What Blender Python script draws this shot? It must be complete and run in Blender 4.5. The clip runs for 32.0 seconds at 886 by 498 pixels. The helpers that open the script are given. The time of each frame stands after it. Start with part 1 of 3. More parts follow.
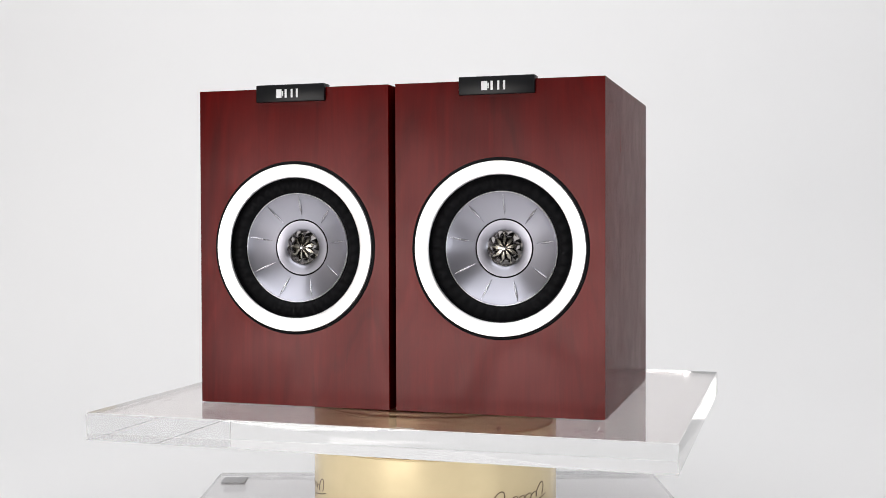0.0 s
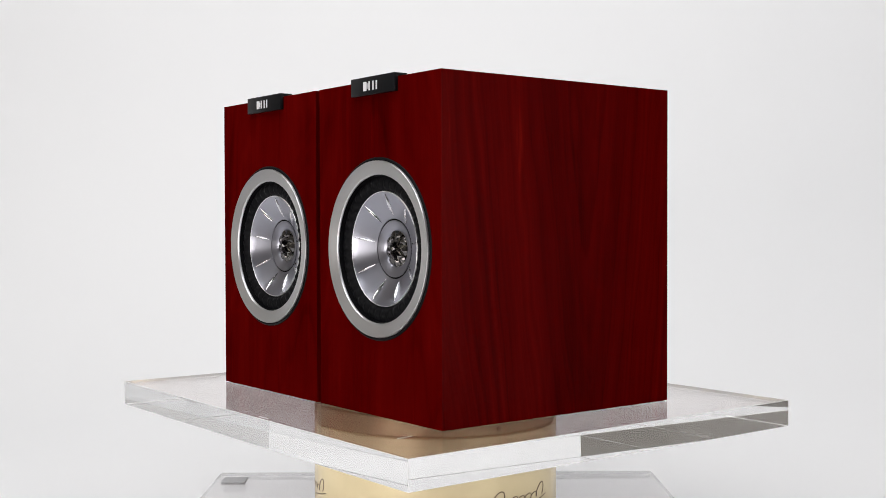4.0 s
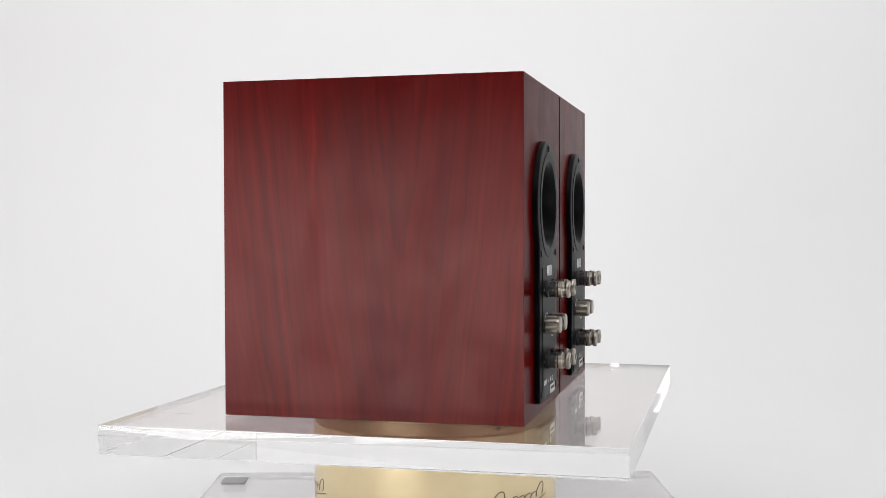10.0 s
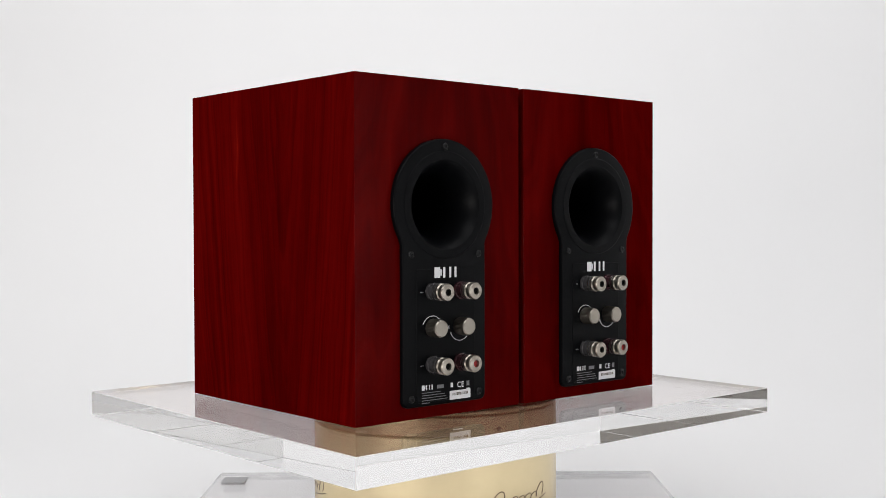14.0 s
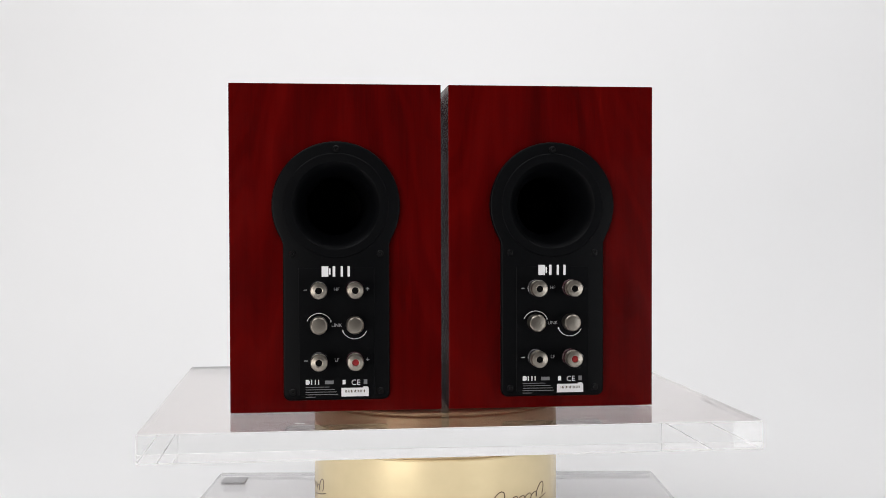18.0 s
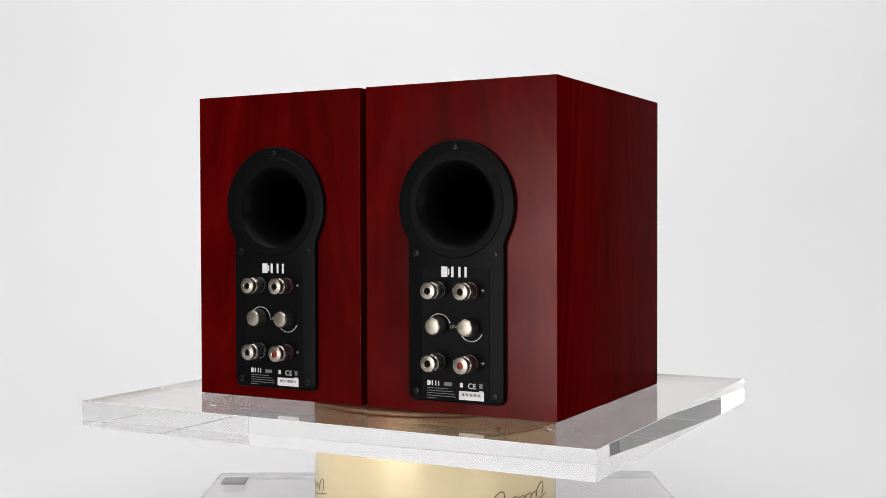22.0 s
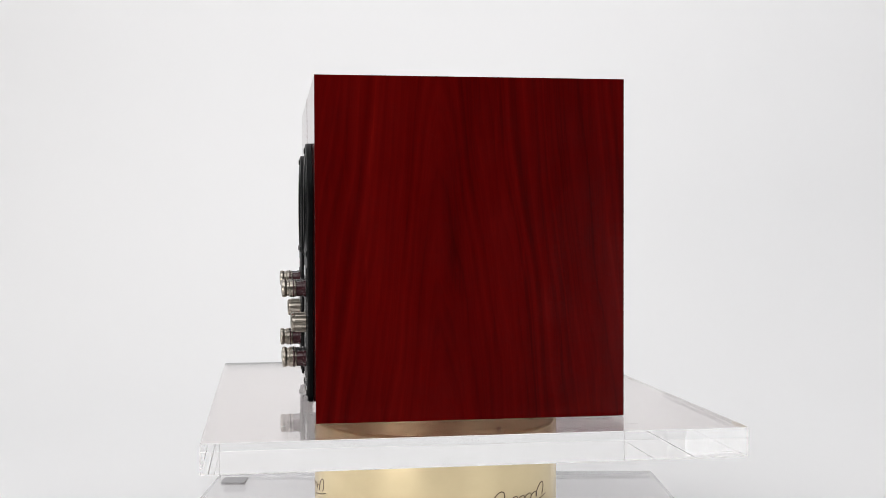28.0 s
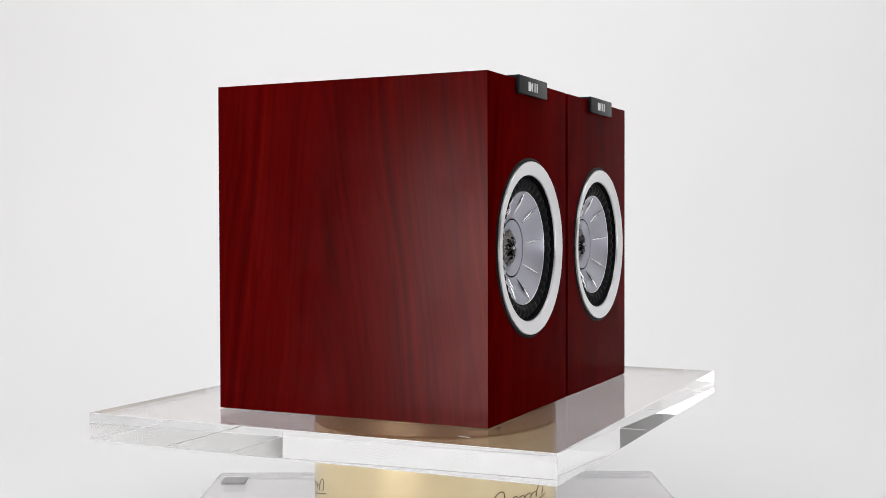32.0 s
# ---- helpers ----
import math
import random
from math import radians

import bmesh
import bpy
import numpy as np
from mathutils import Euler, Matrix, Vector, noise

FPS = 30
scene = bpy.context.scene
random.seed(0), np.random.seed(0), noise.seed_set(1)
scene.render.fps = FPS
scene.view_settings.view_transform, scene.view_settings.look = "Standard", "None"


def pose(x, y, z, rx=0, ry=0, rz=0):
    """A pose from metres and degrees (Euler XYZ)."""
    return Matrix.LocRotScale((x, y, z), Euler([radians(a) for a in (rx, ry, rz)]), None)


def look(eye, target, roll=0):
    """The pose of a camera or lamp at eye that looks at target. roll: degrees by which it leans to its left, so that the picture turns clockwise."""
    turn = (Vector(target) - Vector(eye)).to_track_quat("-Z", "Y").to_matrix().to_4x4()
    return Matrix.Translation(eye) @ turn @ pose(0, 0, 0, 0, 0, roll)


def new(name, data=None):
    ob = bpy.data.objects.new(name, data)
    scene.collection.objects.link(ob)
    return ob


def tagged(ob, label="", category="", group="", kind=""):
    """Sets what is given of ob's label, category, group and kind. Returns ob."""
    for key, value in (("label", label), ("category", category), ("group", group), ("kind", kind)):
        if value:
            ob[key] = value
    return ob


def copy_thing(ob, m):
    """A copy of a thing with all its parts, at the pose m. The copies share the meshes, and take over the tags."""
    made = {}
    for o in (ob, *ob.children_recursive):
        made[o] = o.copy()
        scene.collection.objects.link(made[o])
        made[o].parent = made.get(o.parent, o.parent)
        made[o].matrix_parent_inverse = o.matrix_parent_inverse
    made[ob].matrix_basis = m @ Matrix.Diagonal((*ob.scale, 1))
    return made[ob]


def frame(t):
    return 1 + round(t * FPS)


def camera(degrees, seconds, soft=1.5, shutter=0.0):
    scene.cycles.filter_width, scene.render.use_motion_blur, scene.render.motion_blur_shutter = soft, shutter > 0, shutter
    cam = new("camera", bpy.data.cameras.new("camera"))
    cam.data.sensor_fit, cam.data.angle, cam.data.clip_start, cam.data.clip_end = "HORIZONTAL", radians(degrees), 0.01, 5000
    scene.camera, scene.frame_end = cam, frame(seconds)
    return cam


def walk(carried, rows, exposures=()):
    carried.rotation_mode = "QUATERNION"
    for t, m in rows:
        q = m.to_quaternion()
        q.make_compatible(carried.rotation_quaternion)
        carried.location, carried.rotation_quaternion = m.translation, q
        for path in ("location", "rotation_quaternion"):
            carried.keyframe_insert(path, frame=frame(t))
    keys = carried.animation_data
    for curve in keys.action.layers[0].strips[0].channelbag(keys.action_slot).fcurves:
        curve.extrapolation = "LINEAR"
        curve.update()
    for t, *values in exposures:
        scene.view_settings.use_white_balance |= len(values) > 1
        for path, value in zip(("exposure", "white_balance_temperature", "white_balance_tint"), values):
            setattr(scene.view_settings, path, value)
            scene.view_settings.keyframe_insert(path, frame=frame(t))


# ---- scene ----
# ---------------------------------------------------------------- camera: stands still before a turning display
EYE = Vector((0.0, -1.1197, 0.1608))
PAN, PITCH = radians(0.404), radians(1.254)
AIM = EYE + Vector((math.sin(PAN) * math.cos(PITCH), math.cos(PAN) * math.cos(PITCH), -math.sin(PITCH)))
cam = camera(41.876, 32.0, soft=0.8)
walk(cam, [(0.0, look(EYE, AIM, -0.167)), (32.0, look(EYE, AIM, -0.167))])
scene.view_settings.exposure = 0.0
# light turns many times inside the thick acrylic
scene.cycles.max_bounces, scene.cycles.glossy_bounces, scene.cycles.transmission_bounces = 20, 14, 16

# ---------------------------------------------------------------- light: studio softboxes and a dim room
world = bpy.data.worlds.new("world")
scene.world = world
world.use_nodes = True
world.node_tree.nodes["Background"].inputs["Color"].default_value = (0.9, 0.95, 1.0, 1)
world.node_tree.nodes["Background"].inputs["Strength"].default_value = 0.02


def softbox(name, eye, target, wide, high, watts, colour=(1, 1, 1)):
    lamp = bpy.data.lights.new(name, "AREA")
    lamp.shape, lamp.size, lamp.size_y, lamp.energy, lamp.color = "RECTANGLE", wide, high, watts, colour
    ob = new(name, lamp)
    ob.matrix_world = look(eye, target)
    return ob


softbox("softbox_left", (-1.21, -1.85, 0.00), (0, 0, 0.13), 1.26, 0.72, 18.6, (1.0, 0.955, 0.92))
softbox("softbox_right", (1.42, -1.50, -0.14), (0, 0, 0.10), 0.95, 0.70, 5.4, (0.96, 0.97, 1.0))
softbox("overhead_light", (-0.40, -1.10, 1.62), (-0.05, 0, 0.10), 2.2, 0.9, 16.8, (0.985, 0.985, 1.0))
softbox("backdrop_light", (-0.30, 0.0, 1.90), (-0.35, 1.45, 0.62), 3.5, 0.8, 26.6, (0.99, 0.99, 0.985))

# ---------------------------------------------------------------- materials


def material(name):
    m = bpy.data.materials.new(name)
    m.use_nodes = True
    return m, m.node_tree, m.node_tree.nodes["Principled BSDF"]


def link(tree, a, out, b, inp):
    tree.links.new(a.outputs[out], b.inputs[inp])


def plain(name, colour, rough=0.5, metal=0.0, grain=400.0, amount=0.06, bump=0.0, ior=1.5):
    """A surface with slight uneven gloss and tone."""
    m, tree, b = material(name)
    n = tree.nodes
    co = n.new("ShaderNodeTexCoord")
    no = n.new("ShaderNodeTexNoise")
    no.inputs["Scale"].default_value, no.inputs["Detail"].default_value = grain, 4
    link(tree, co, "Object", no, "Vector")
    big = n.new("ShaderNodeTexNoise")
    big.inputs["Scale"].default_value, big.inputs["Detail"].default_value = grain * 0.06, 3
    link(tree, co, "Object", big, "Vector")
    mix = n.new("ShaderNodeMix")
    mix.data_type = "RGBA"
    mix.inputs[6].default_value = (*[c * (1 - amount * 2) for c in colour], 1)
    mix.inputs[7].default_value = (*[min(1, c * (1 + amount * 2)) for c in colour], 1)
    link(tree, big, "Fac", mix, 0)
    tree.links.new(mix.outputs[2], b.inputs["Base Color"])
    mr = n.new("ShaderNodeMapRange")
    mr.inputs["To Min"].default_value, mr.inputs["To Max"].default_value = max(0.02, rough - amount), rough + amount
    link(tree, no, "Fac", mr, "Value")
    link(tree, mr, "Result", b, "Roughness")
    b.inputs["Metallic"].default_value, b.inputs["IOR"].default_value = metal, ior
    if bump:
        bu = n.new("ShaderNodeBump")
        bu.inputs["Strength"].default_value, bu.inputs["Distance"].default_value = bump, 0.0005
        link(tree, no, "Fac", bu, "Height")
        link(tree, bu, "Normal", b, "Normal")
    return m


def wood_material(name, level, figure):
    """Red-stained rosewood veneer under satin lacquer: figure, streaks and pores all run upright."""
    m, tree, b = material(name)
    n = tree.nodes
    co = n.new("ShaderNodeTexCoord")
    info = n.new("ShaderNodeObjectInfo")
    shift = n.new("ShaderNodeVectorMath")
    shift.operation = "MULTIPLY"
    link(tree, info, "Random", shift, 0)
    shift.inputs[1].default_value = (0.31, 0.17, 0.9)
    add = n.new("ShaderNodeVectorMath")
    link(tree, co, "Object", add, 0)
    link(tree, shift, "Vector", add, 1)

    def noise_at(scale, size, detail, distortion=0.0, source=add):
        ma = n.new("ShaderNodeMapping")
        ma.inputs["Scale"].default_value = scale
        link(tree, source, "Vector" if source is add else "Object", ma, "Vector")
        no = n.new("ShaderNodeTexNoise")
        no.inputs["Scale"].default_value, no.inputs["Detail"].default_value = size, detail
        no.inputs["Distortion"].default_value = distortion
        link(tree, ma, "Vector", no, "Vector")
        return no

    def maths(kind, a, b, c=None):
        x = n.new("ShaderNodeMath")
        x.operation = kind
        for slot, value in enumerate((a, b, c)):
            if value is None:
                continue
            if isinstance(value, (int, float)):
                x.inputs[slot].default_value = value
            else:
                tree.links.new(value, x.inputs[slot])
        return x.outputs[0]

    # flat-sawn figure: rings about a pith behind the wide faces, tapering one way on one side and the other way on the other
    axes = n.new("ShaderNodeSeparateXYZ")
    link(tree, co, "Object", axes, "Vector")
    warp = noise_at((1, 1, 0.22), 15, 2)
    fine_warp = noise_at((1, 1, 0.06), 70, 3)
    across = maths("MULTIPLY_ADD", warp.outputs["Fac"], 0.036, maths("SUBTRACT", axes.outputs["Y"], 0.043))
    deep = maths("MULTIPLY", axes.outputs["X"], 0.14)
    ring = maths("SQRT", maths("ADD", maths("MULTIPLY", across, across), maths("MULTIPLY", deep, deep)), 0.0)
    taper = maths("MULTIPLY", maths("MULTIPLY", axes.outputs["X"], axes.outputs["Z"]), -1.25)
    ring = maths("ADD", maths("ADD", ring, taper), maths("MULTIPLY", fine_warp.outputs["Fac"], 0.005))
    bands = n.new("ShaderNodeTexNoise")
    bands.noise_dimensions = "1D"
    bands.inputs["Scale"].default_value, bands.inputs["Detail"].default_value, bands.inputs["Roughness"].default_value = 150, 4, 0.55
    tree.links.new(ring, bands.inputs["W"])
    streak = noise_at((1, 1, 0.022), 150, 8)
    pore = noise_at((1, 1, 0.04), 1000, 3)
    cloud = noise_at((1, 1, 0.20), 15, 5, 0.3)
    fleck = noise_at((1, 1, 0.085), 95, 4)

    mixed = maths("MULTIPLY_ADD", bands.outputs["Fac"], figure, 0.182 - figure / 2)
    mixed = maths("MULTIPLY_ADD", streak.outputs["Fac"], 0.15, mixed)
    mixed = maths("MULTIPLY_ADD", cloud.outputs["Fac"], 0.38, mixed)
    mixed = maths("MULTIPLY_ADD", pore.outputs["Fac"], 0.09, mixed)
    # a few short lighter dashes
    lit = n.new("ShaderNodeMapRange")
    lit.inputs["From Min"].default_value, lit.inputs["From Max"].default_value = 0.64, 0.78
    lit.inputs["To Min"].default_value, lit.inputs["To Max"].default_value = 0.0, 0.12
    link(tree, fleck, "Fac", lit, "Value")
    mixed = maths("ADD", mixed, lit.outputs["Result"])
    ramp = n.new("ShaderNodeValToRGB")
    ramp.color_ramp.elements[0].position, ramp.color_ramp.elements[0].color = 0.32, (0.026, 0.0002, 0.0003, 1)
    ramp.color_ramp.elements[1].position, ramp.color_ramp.elements[1].color = 0.76, (0.20, 0.0080, 0.0030, 1)
    for at_, tone in ((0.48, (0.075, 0.0005, 0.0006, 1)), (0.62, (0.108, 0.0017, 0.0013, 1))):
        ramp.color_ramp.elements.new(at_).color = tone
    tree.links.new(mixed, ramp.inputs["Fac"])
    link(tree, ramp, "Color", b, "Base Color")
    smear = noise_at((1, 1, 0.8), 40, 5, 0.9)
    mr = n.new("ShaderNodeMapRange")
    mr.inputs["From Min"].default_value, mr.inputs["From Max"].default_value = 0.30, 0.72
    mr.inputs["To Min"].default_value, mr.inputs["To Max"].default_value = 0.19, 0.25
    link(tree, smear, "Fac", mr, "Value")
    b.inputs["IOR"].default_value = 1.45
    # red put into the reflections so the softbox haze looks more saturated
    b.inputs["Specular Tint"].default_value = (1.0, 0.56, 0.55, 1)
    # gloss cut at slanting angles to hold dark reflections black, back at grazing ones
    facing = n.new("ShaderNodeLayerWeight")
    facing.inputs["Blend"].default_value = 0.5
    gloss = n.new("ShaderNodeValToRGB")
    gloss.color_ramp.elements[0].position, gloss.color_ramp.elements[0].color = 0.10, (1, 1, 1, 1)
    gloss.color_ramp.elements[1].position, gloss.color_ramp.elements[1].color = 0.96, (0.85, 0.85, 0.85, 1)
    for at_, v in ((0.22, 0.12), (0.32, 0.0), (0.62, 0.0), (0.74, 0.02), (0.89, 0.045)):
        gloss.color_ramp.elements.new(at_).color = (v, v, v, 1)
    link(tree, facing, "Facing", gloss, "Fac")
    # and almost a mirror along the surface
    sheen = n.new("ShaderNodeMapRange")
    sheen.inputs["From Min"].default_value, sheen.inputs["From Max"].default_value = 0.88, 0.96
    sheen.inputs["To Min"].default_value, sheen.inputs["To Max"].default_value = 1.0, 0.2
    link(tree, facing, "Facing", sheen, "Value")
    tree.links.new(maths("MULTIPLY", mr.outputs["Result"], sheen.outputs["Result"]), b.inputs["Roughness"])
    wiped = noise_at((1, 1, 0.7), 24, 5, 0.8)
    patch = n.new("ShaderNodeMapRange")
    patch.inputs["From Min"].default_value, patch.inputs["From Max"].default_value = 0.36, 0.64
    patch.inputs["To Min"].default_value, patch.inputs["To Max"].default_value = level * 0.84, level * 1.16
    link(tree, wiped, "Fac", patch, "Value")
    dose = n.new("ShaderNodeMath")
    dose.operation = "MULTIPLY"
    link(tree, gloss, "Color", dose, 0)
    # wispy marks left by a cloth
    cloth = noise_at((1, 1, 0.8), 16, 6, 2.6)
    wisp = n.new("ShaderNodeMapRange")
    wisp.inputs["From Min"].default_value, wisp.inputs["From Max"].default_value = 0.66, 0.78
    wisp.inputs["To Min"].default_value, wisp.inputs["To Max"].default_value = 1.0, 1.40
    link(tree, cloth, "Fac", wisp, "Value")
    tree.links.new(maths("MULTIPLY", patch.outputs["Result"], wisp.outputs["Result"]), dose.inputs[1])
    tree.links.new(dose.outputs[0], b.inputs["Specular IOR Level"])
    bu = n.new("ShaderNodeBump")
    bu.inputs["Strength"].default_value, bu.inputs["Distance"].default_value = 0.03, 0.0003
    link(tree, pore, "Fac", bu, "Height")
    link(tree, bu, "Normal", b, "Normal")
    return m


def brushed(name, colour, rough, scale, strength, metal=1.0):
    """Metal with fine turned or brushed lines: scale stretches the grain."""
    m, tree, b = material(name)
    n = tree.nodes
    co = n.new("ShaderNodeTexCoord")
    ma = n.new("ShaderNodeMapping")
    ma.inputs["Scale"].default_value = scale
    link(tree, co, "Object", ma, "Vector")
    no = n.new("ShaderNodeTexNoise")
    no.inputs["Scale"].default_value, no.inputs["Detail"].default_value = 60, 5
    link(tree, ma, "Vector", no, "Vector")
    mr = n.new("ShaderNodeMapRange")
    mr.inputs["To Min"].default_value, mr.inputs["To Max"].default_value = rough * 0.8, rough * 1.25
    link(tree, no, "Fac", mr, "Value")
    link(tree, mr, "Result", b, "Roughness")
    mix = n.new("ShaderNodeMix")
    mix.data_type = "RGBA"
    mix.inputs[6].default_value = (*[c * 0.93 for c in colour], 1)
    mix.inputs[7].default_value = (*[min(1, c * 1.05) for c in colour], 1)
    link(tree, no, "Fac", mix, 0)
    tree.links.new(mix.outputs[2], b.inputs["Base Color"])
    b.inputs["Metallic"].default_value = metal
    bu = n.new("ShaderNodeBump")
    bu.inputs["Strength"].default_value, bu.inputs["Distance"].default_value = strength, 0.0002
    link(tree, no, "Fac", bu, "Height")
    link(tree, bu, "Normal", b, "Normal")
    return m


def acrylic_material(name, tint, low=0.0, high=0.03):
    m, tree, b = material(name)
    b.inputs["Base Color"].default_value = (*tint, 1)
    b.inputs["Transmission Weight"].default_value = 1.0
    b.inputs["IOR"].default_value = 1.49
    n = tree.nodes
    no = n.new("ShaderNodeTexNoise")
    no.inputs["Scale"].default_value, no.inputs["Detail"].default_value = 9, 6
    co = n.new("ShaderNodeTexCoord")
    link(tree, co, "Object", no, "Vector")
    mr = n.new("ShaderNodeMapRange")
    mr.inputs["From Min"].default_value, mr.inputs["From Max"].default_value = 0.45, 0.8
    mr.inputs["To Min"].default_value, mr.inputs["To Max"].default_value = low, high
    link(tree, no, "Fac", mr, "Value")
    link(tree, mr, "Result", b, "Roughness")
    return m


WOOD = wood_material("red_rosewood_veneer", 0.27, 0.30)
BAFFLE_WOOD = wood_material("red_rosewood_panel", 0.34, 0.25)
BLACK_PLASTIC = plain("black_moulded_plastic", (0.0020, 0.0022, 0.0028), 0.42, 0, 900, 0.05, 0.10, 1.18)
BLACK_GLOSS = plain("black_badge_plastic", (0.006, 0.0065, 0.008), 0.36, 0, 300, 0.04, 0, 1.32)
RUBBER = plain("black_rubber", (0.004, 0.004, 0.005), 0.55, 0, 500, 0.06, 0.1, 1.2)


def turned(name, colour, rough, pull):
    """Lathe-turned metal: fine circular lines stretch the highlights into wedges."""
    m, tree, b = material(name)
    co = tree.nodes.new("ShaderNodeTexCoord")
    big = tree.nodes.new("ShaderNodeTexNoise")
    big.inputs["Scale"].default_value, big.inputs["Detail"].default_value = 18, 2
    link(tree, co, "Object", big, "Vector")
    mix = tree.nodes.new("ShaderNodeMix")
    mix.data_type = "RGBA"
    mix.inputs[6].default_value = (*[c * 0.97 for c in colour], 1)
    mix.inputs[7].default_value = (*[c * 1.03 for c in colour], 1)
    link(tree, big, "Fac", mix, 0)
    tree.links.new(mix.outputs[2], b.inputs["Base Color"])
    b.inputs["Metallic"].default_value, b.inputs["Roughness"].default_value = 1.0, rough
    around = tree.nodes.new("ShaderNodeTangent")
    around.direction_type, around.axis = "RADIAL", "Y"
    tree.links.new(around.outputs[0], b.inputs["Tangent"])
    b.inputs["Anisotropic"].default_value, b.inputs["Anisotropic Rotation"].default_value = pull, 0.25
    return m


RING_METAL = turned("satin_silver_ring", (0.86, 0.86, 0.87), 0.39, 0.6)
CONE_METAL = turned("spun_aluminium_cone", (0.43, 0.43, 0.49), 0.34, 0.75)
RIDGE_METAL = plain("bright_ridge_metal", (0.74, 0.74, 0.77), 0.2, 1.0, 300, 0.03)
CHROME = plain("polished_chrome", (0.66, 0.64, 0.62), 0.12, 1.0, 200, 0.03)
DOME_METAL = plain("pale_gold_dome", (0.42, 0.40, 0.35), 0.26, 1.0, 200, 0.03)
PETAL_METAL = plain("dark_chrome_petal", (0.16, 0.152, 0.15), 0.15, 1.0, 200, 0.03)
NICKEL = brushed("satin_nickel", (0.40, 0.365, 0.315), 0.31, (3, 0.4, 3), 0.08)
# near-black colour paints the shade inside gaps and sockets
HOLE_SHADE = plain("painted_hole_shade", (0.002, 0.002, 0.002), 0.6, 0, 400, 0.05, 0, 1.2)
RED_PLUG = plain("red_plastic_plug", (0.35, 0.012, 0.014), 0.35)
RED_SLEEVE = plain("smoked_red_sleeve", (0.050, 0.018, 0.022), 0.24)
GREY_SLEEVE = plain("smoked_grey_sleeve", (0.042, 0.040, 0.042), 0.24)
WHITE_PRINT = plain("white_print", (0.86, 0.86, 0.87), 0.5, 0, 800, 0.03)
GREY_PRINT = plain("grey_print", (0.20, 0.20, 0.21), 0.5, 0, 800, 0.03)
SCREW_BLACK = plain("black_oxide_screw", (0.004, 0.004, 0.0045), 0.30, 0, 600, 0.05, 0, 1.35)
WORD_PRINT = plain("pale_grey_print", (0.42, 0.42, 0.43), 0.5, 0, 800, 0.03)
BRASS = brushed("lacquered_pale_brass", (0.90, 0.75, 0.46), 0.21, (1, 1, 1), 0.0, 0.4)
BRONZE = brushed("satin_brown_metal", (0.50, 0.38, 0.23), 0.36, (0.2, 0.2, 9), 0.03, 0.5)
PIN_METAL = plain("dull_pin_metal", (0.16, 0.13, 0.09), 0.4, 0.5, 600, 0.05)
INK = plain("dark_engraved_ink", (0.075, 0.042, 0.016), 0.5, 0, 700, 0.05)
# clear plate; the faces' warm tint stands in for a darker wood reflection
ACRYLIC = acrylic_material("acrylic_face_dimmed", (0.82, 0.77, 0.76), 0.0, 0.0)
EDGE_ACRYLIC = acrylic_material("polished_acrylic_edge", (0.985, 0.985, 0.98), 0.0, 0.0)
CHAMFER = plain("matt_acrylic_chamfer", (0.93, 0.93, 0.93), 0.5, 0, 600, 0.03)
CHAMFER.node_tree.nodes["Principled BSDF"].inputs["Transmission Weight"].default_value = 0.15
GREY_ACRYLIC = acrylic_material("grey_acrylic", (0.76, 0.75, 0.755))
SCRATCH = plain("pale_scratch", (0.62, 0.61, 0.60), 0.6, 0, 900, 0.1)
CLEAR_PAD = plain("clear_soft_pad", (0.75, 0.73, 0.68), 0.3, 0, 300, 0.03)
PAPER = plain("white_backdrop_paper", (0.84, 0.84, 0.85), 0.75, 0, 6, 0.01)
DARK_PAINT = plain("grey_studio_paint", (0.08, 0.08, 0.085), 0.8, 0, 10, 0.1)
WHITE_PAINT = plain("white_studio_paint", (0.44, 0.44, 0.445), 0.8, 0, 10, 0.02)
FLOOR_PAINT = plain("grey_floor_paint", (0.24, 0.225, 0.20), 0.8, 0, 10, 0.08)
PALE_PAINT = plain("off_white_wall_paint", (0.88, 0.88, 0.88), 0.8, 0, 10, 0.03)
GREY_PAINT = plain("grey_wall_paint", (0.66, 0.66, 0.66), 0.8, 0, 10, 0.05)
BROWN_PAINT = plain("grey_brown_wall_paint", (0.32, 0.295, 0.265), 0.8, 0, 10, 0.12)
GREY_PAD = plain("grey_felt_pad", (0.40, 0.40, 0.41), 0.8, 0, 500, 0.06, 0.2)

# ---------------------------------------------------------------- mesh helpers


def mesh_of(name, bm, mat, smooth=None):
    """A mesh from a bmesh; faces that meet under `smooth` degrees are shaded smooth."""
    me = bpy.data.meshes.new(name)
    if smooth is not None:
        for f in bm.faces:
            f.smooth = True
        lim = radians(smooth)
        for e in bm.edges:
            if len(e.link_faces) == 2 and e.calc_face_angle(0) > lim:
                e.smooth = False
    bm.to_mesh(me)
    bm.free()
    me.materials.append(mat)
    return me


def part(name, bm, mat, parent, label="", smooth=None, at=None):
    ob = new(name, mesh_of(name, bm, mat, smooth))
    ob.parent = parent
    if at is not None:
        ob.matrix_basis = at
    return tagged(ob, label=label)


def block(cx, cy, cz, sx, sy, sz, bevel=0.0, seg=2, bm=None):
    own = bm is None
    bm = bm or bmesh.new()
    made = bmesh.ops.create_cube(bm, size=1, matrix=Matrix.Translation((cx, cy, cz)) @ Matrix.Diagonal((sx, sy, sz, 1)))
    if bevel:
        edges = {e for v in made["verts"] for e in v.link_edges}
        bmesh.ops.bevel(bm, geom=list(edges), offset=bevel, segments=seg, profile=0.5, affect="EDGES")
    return bm


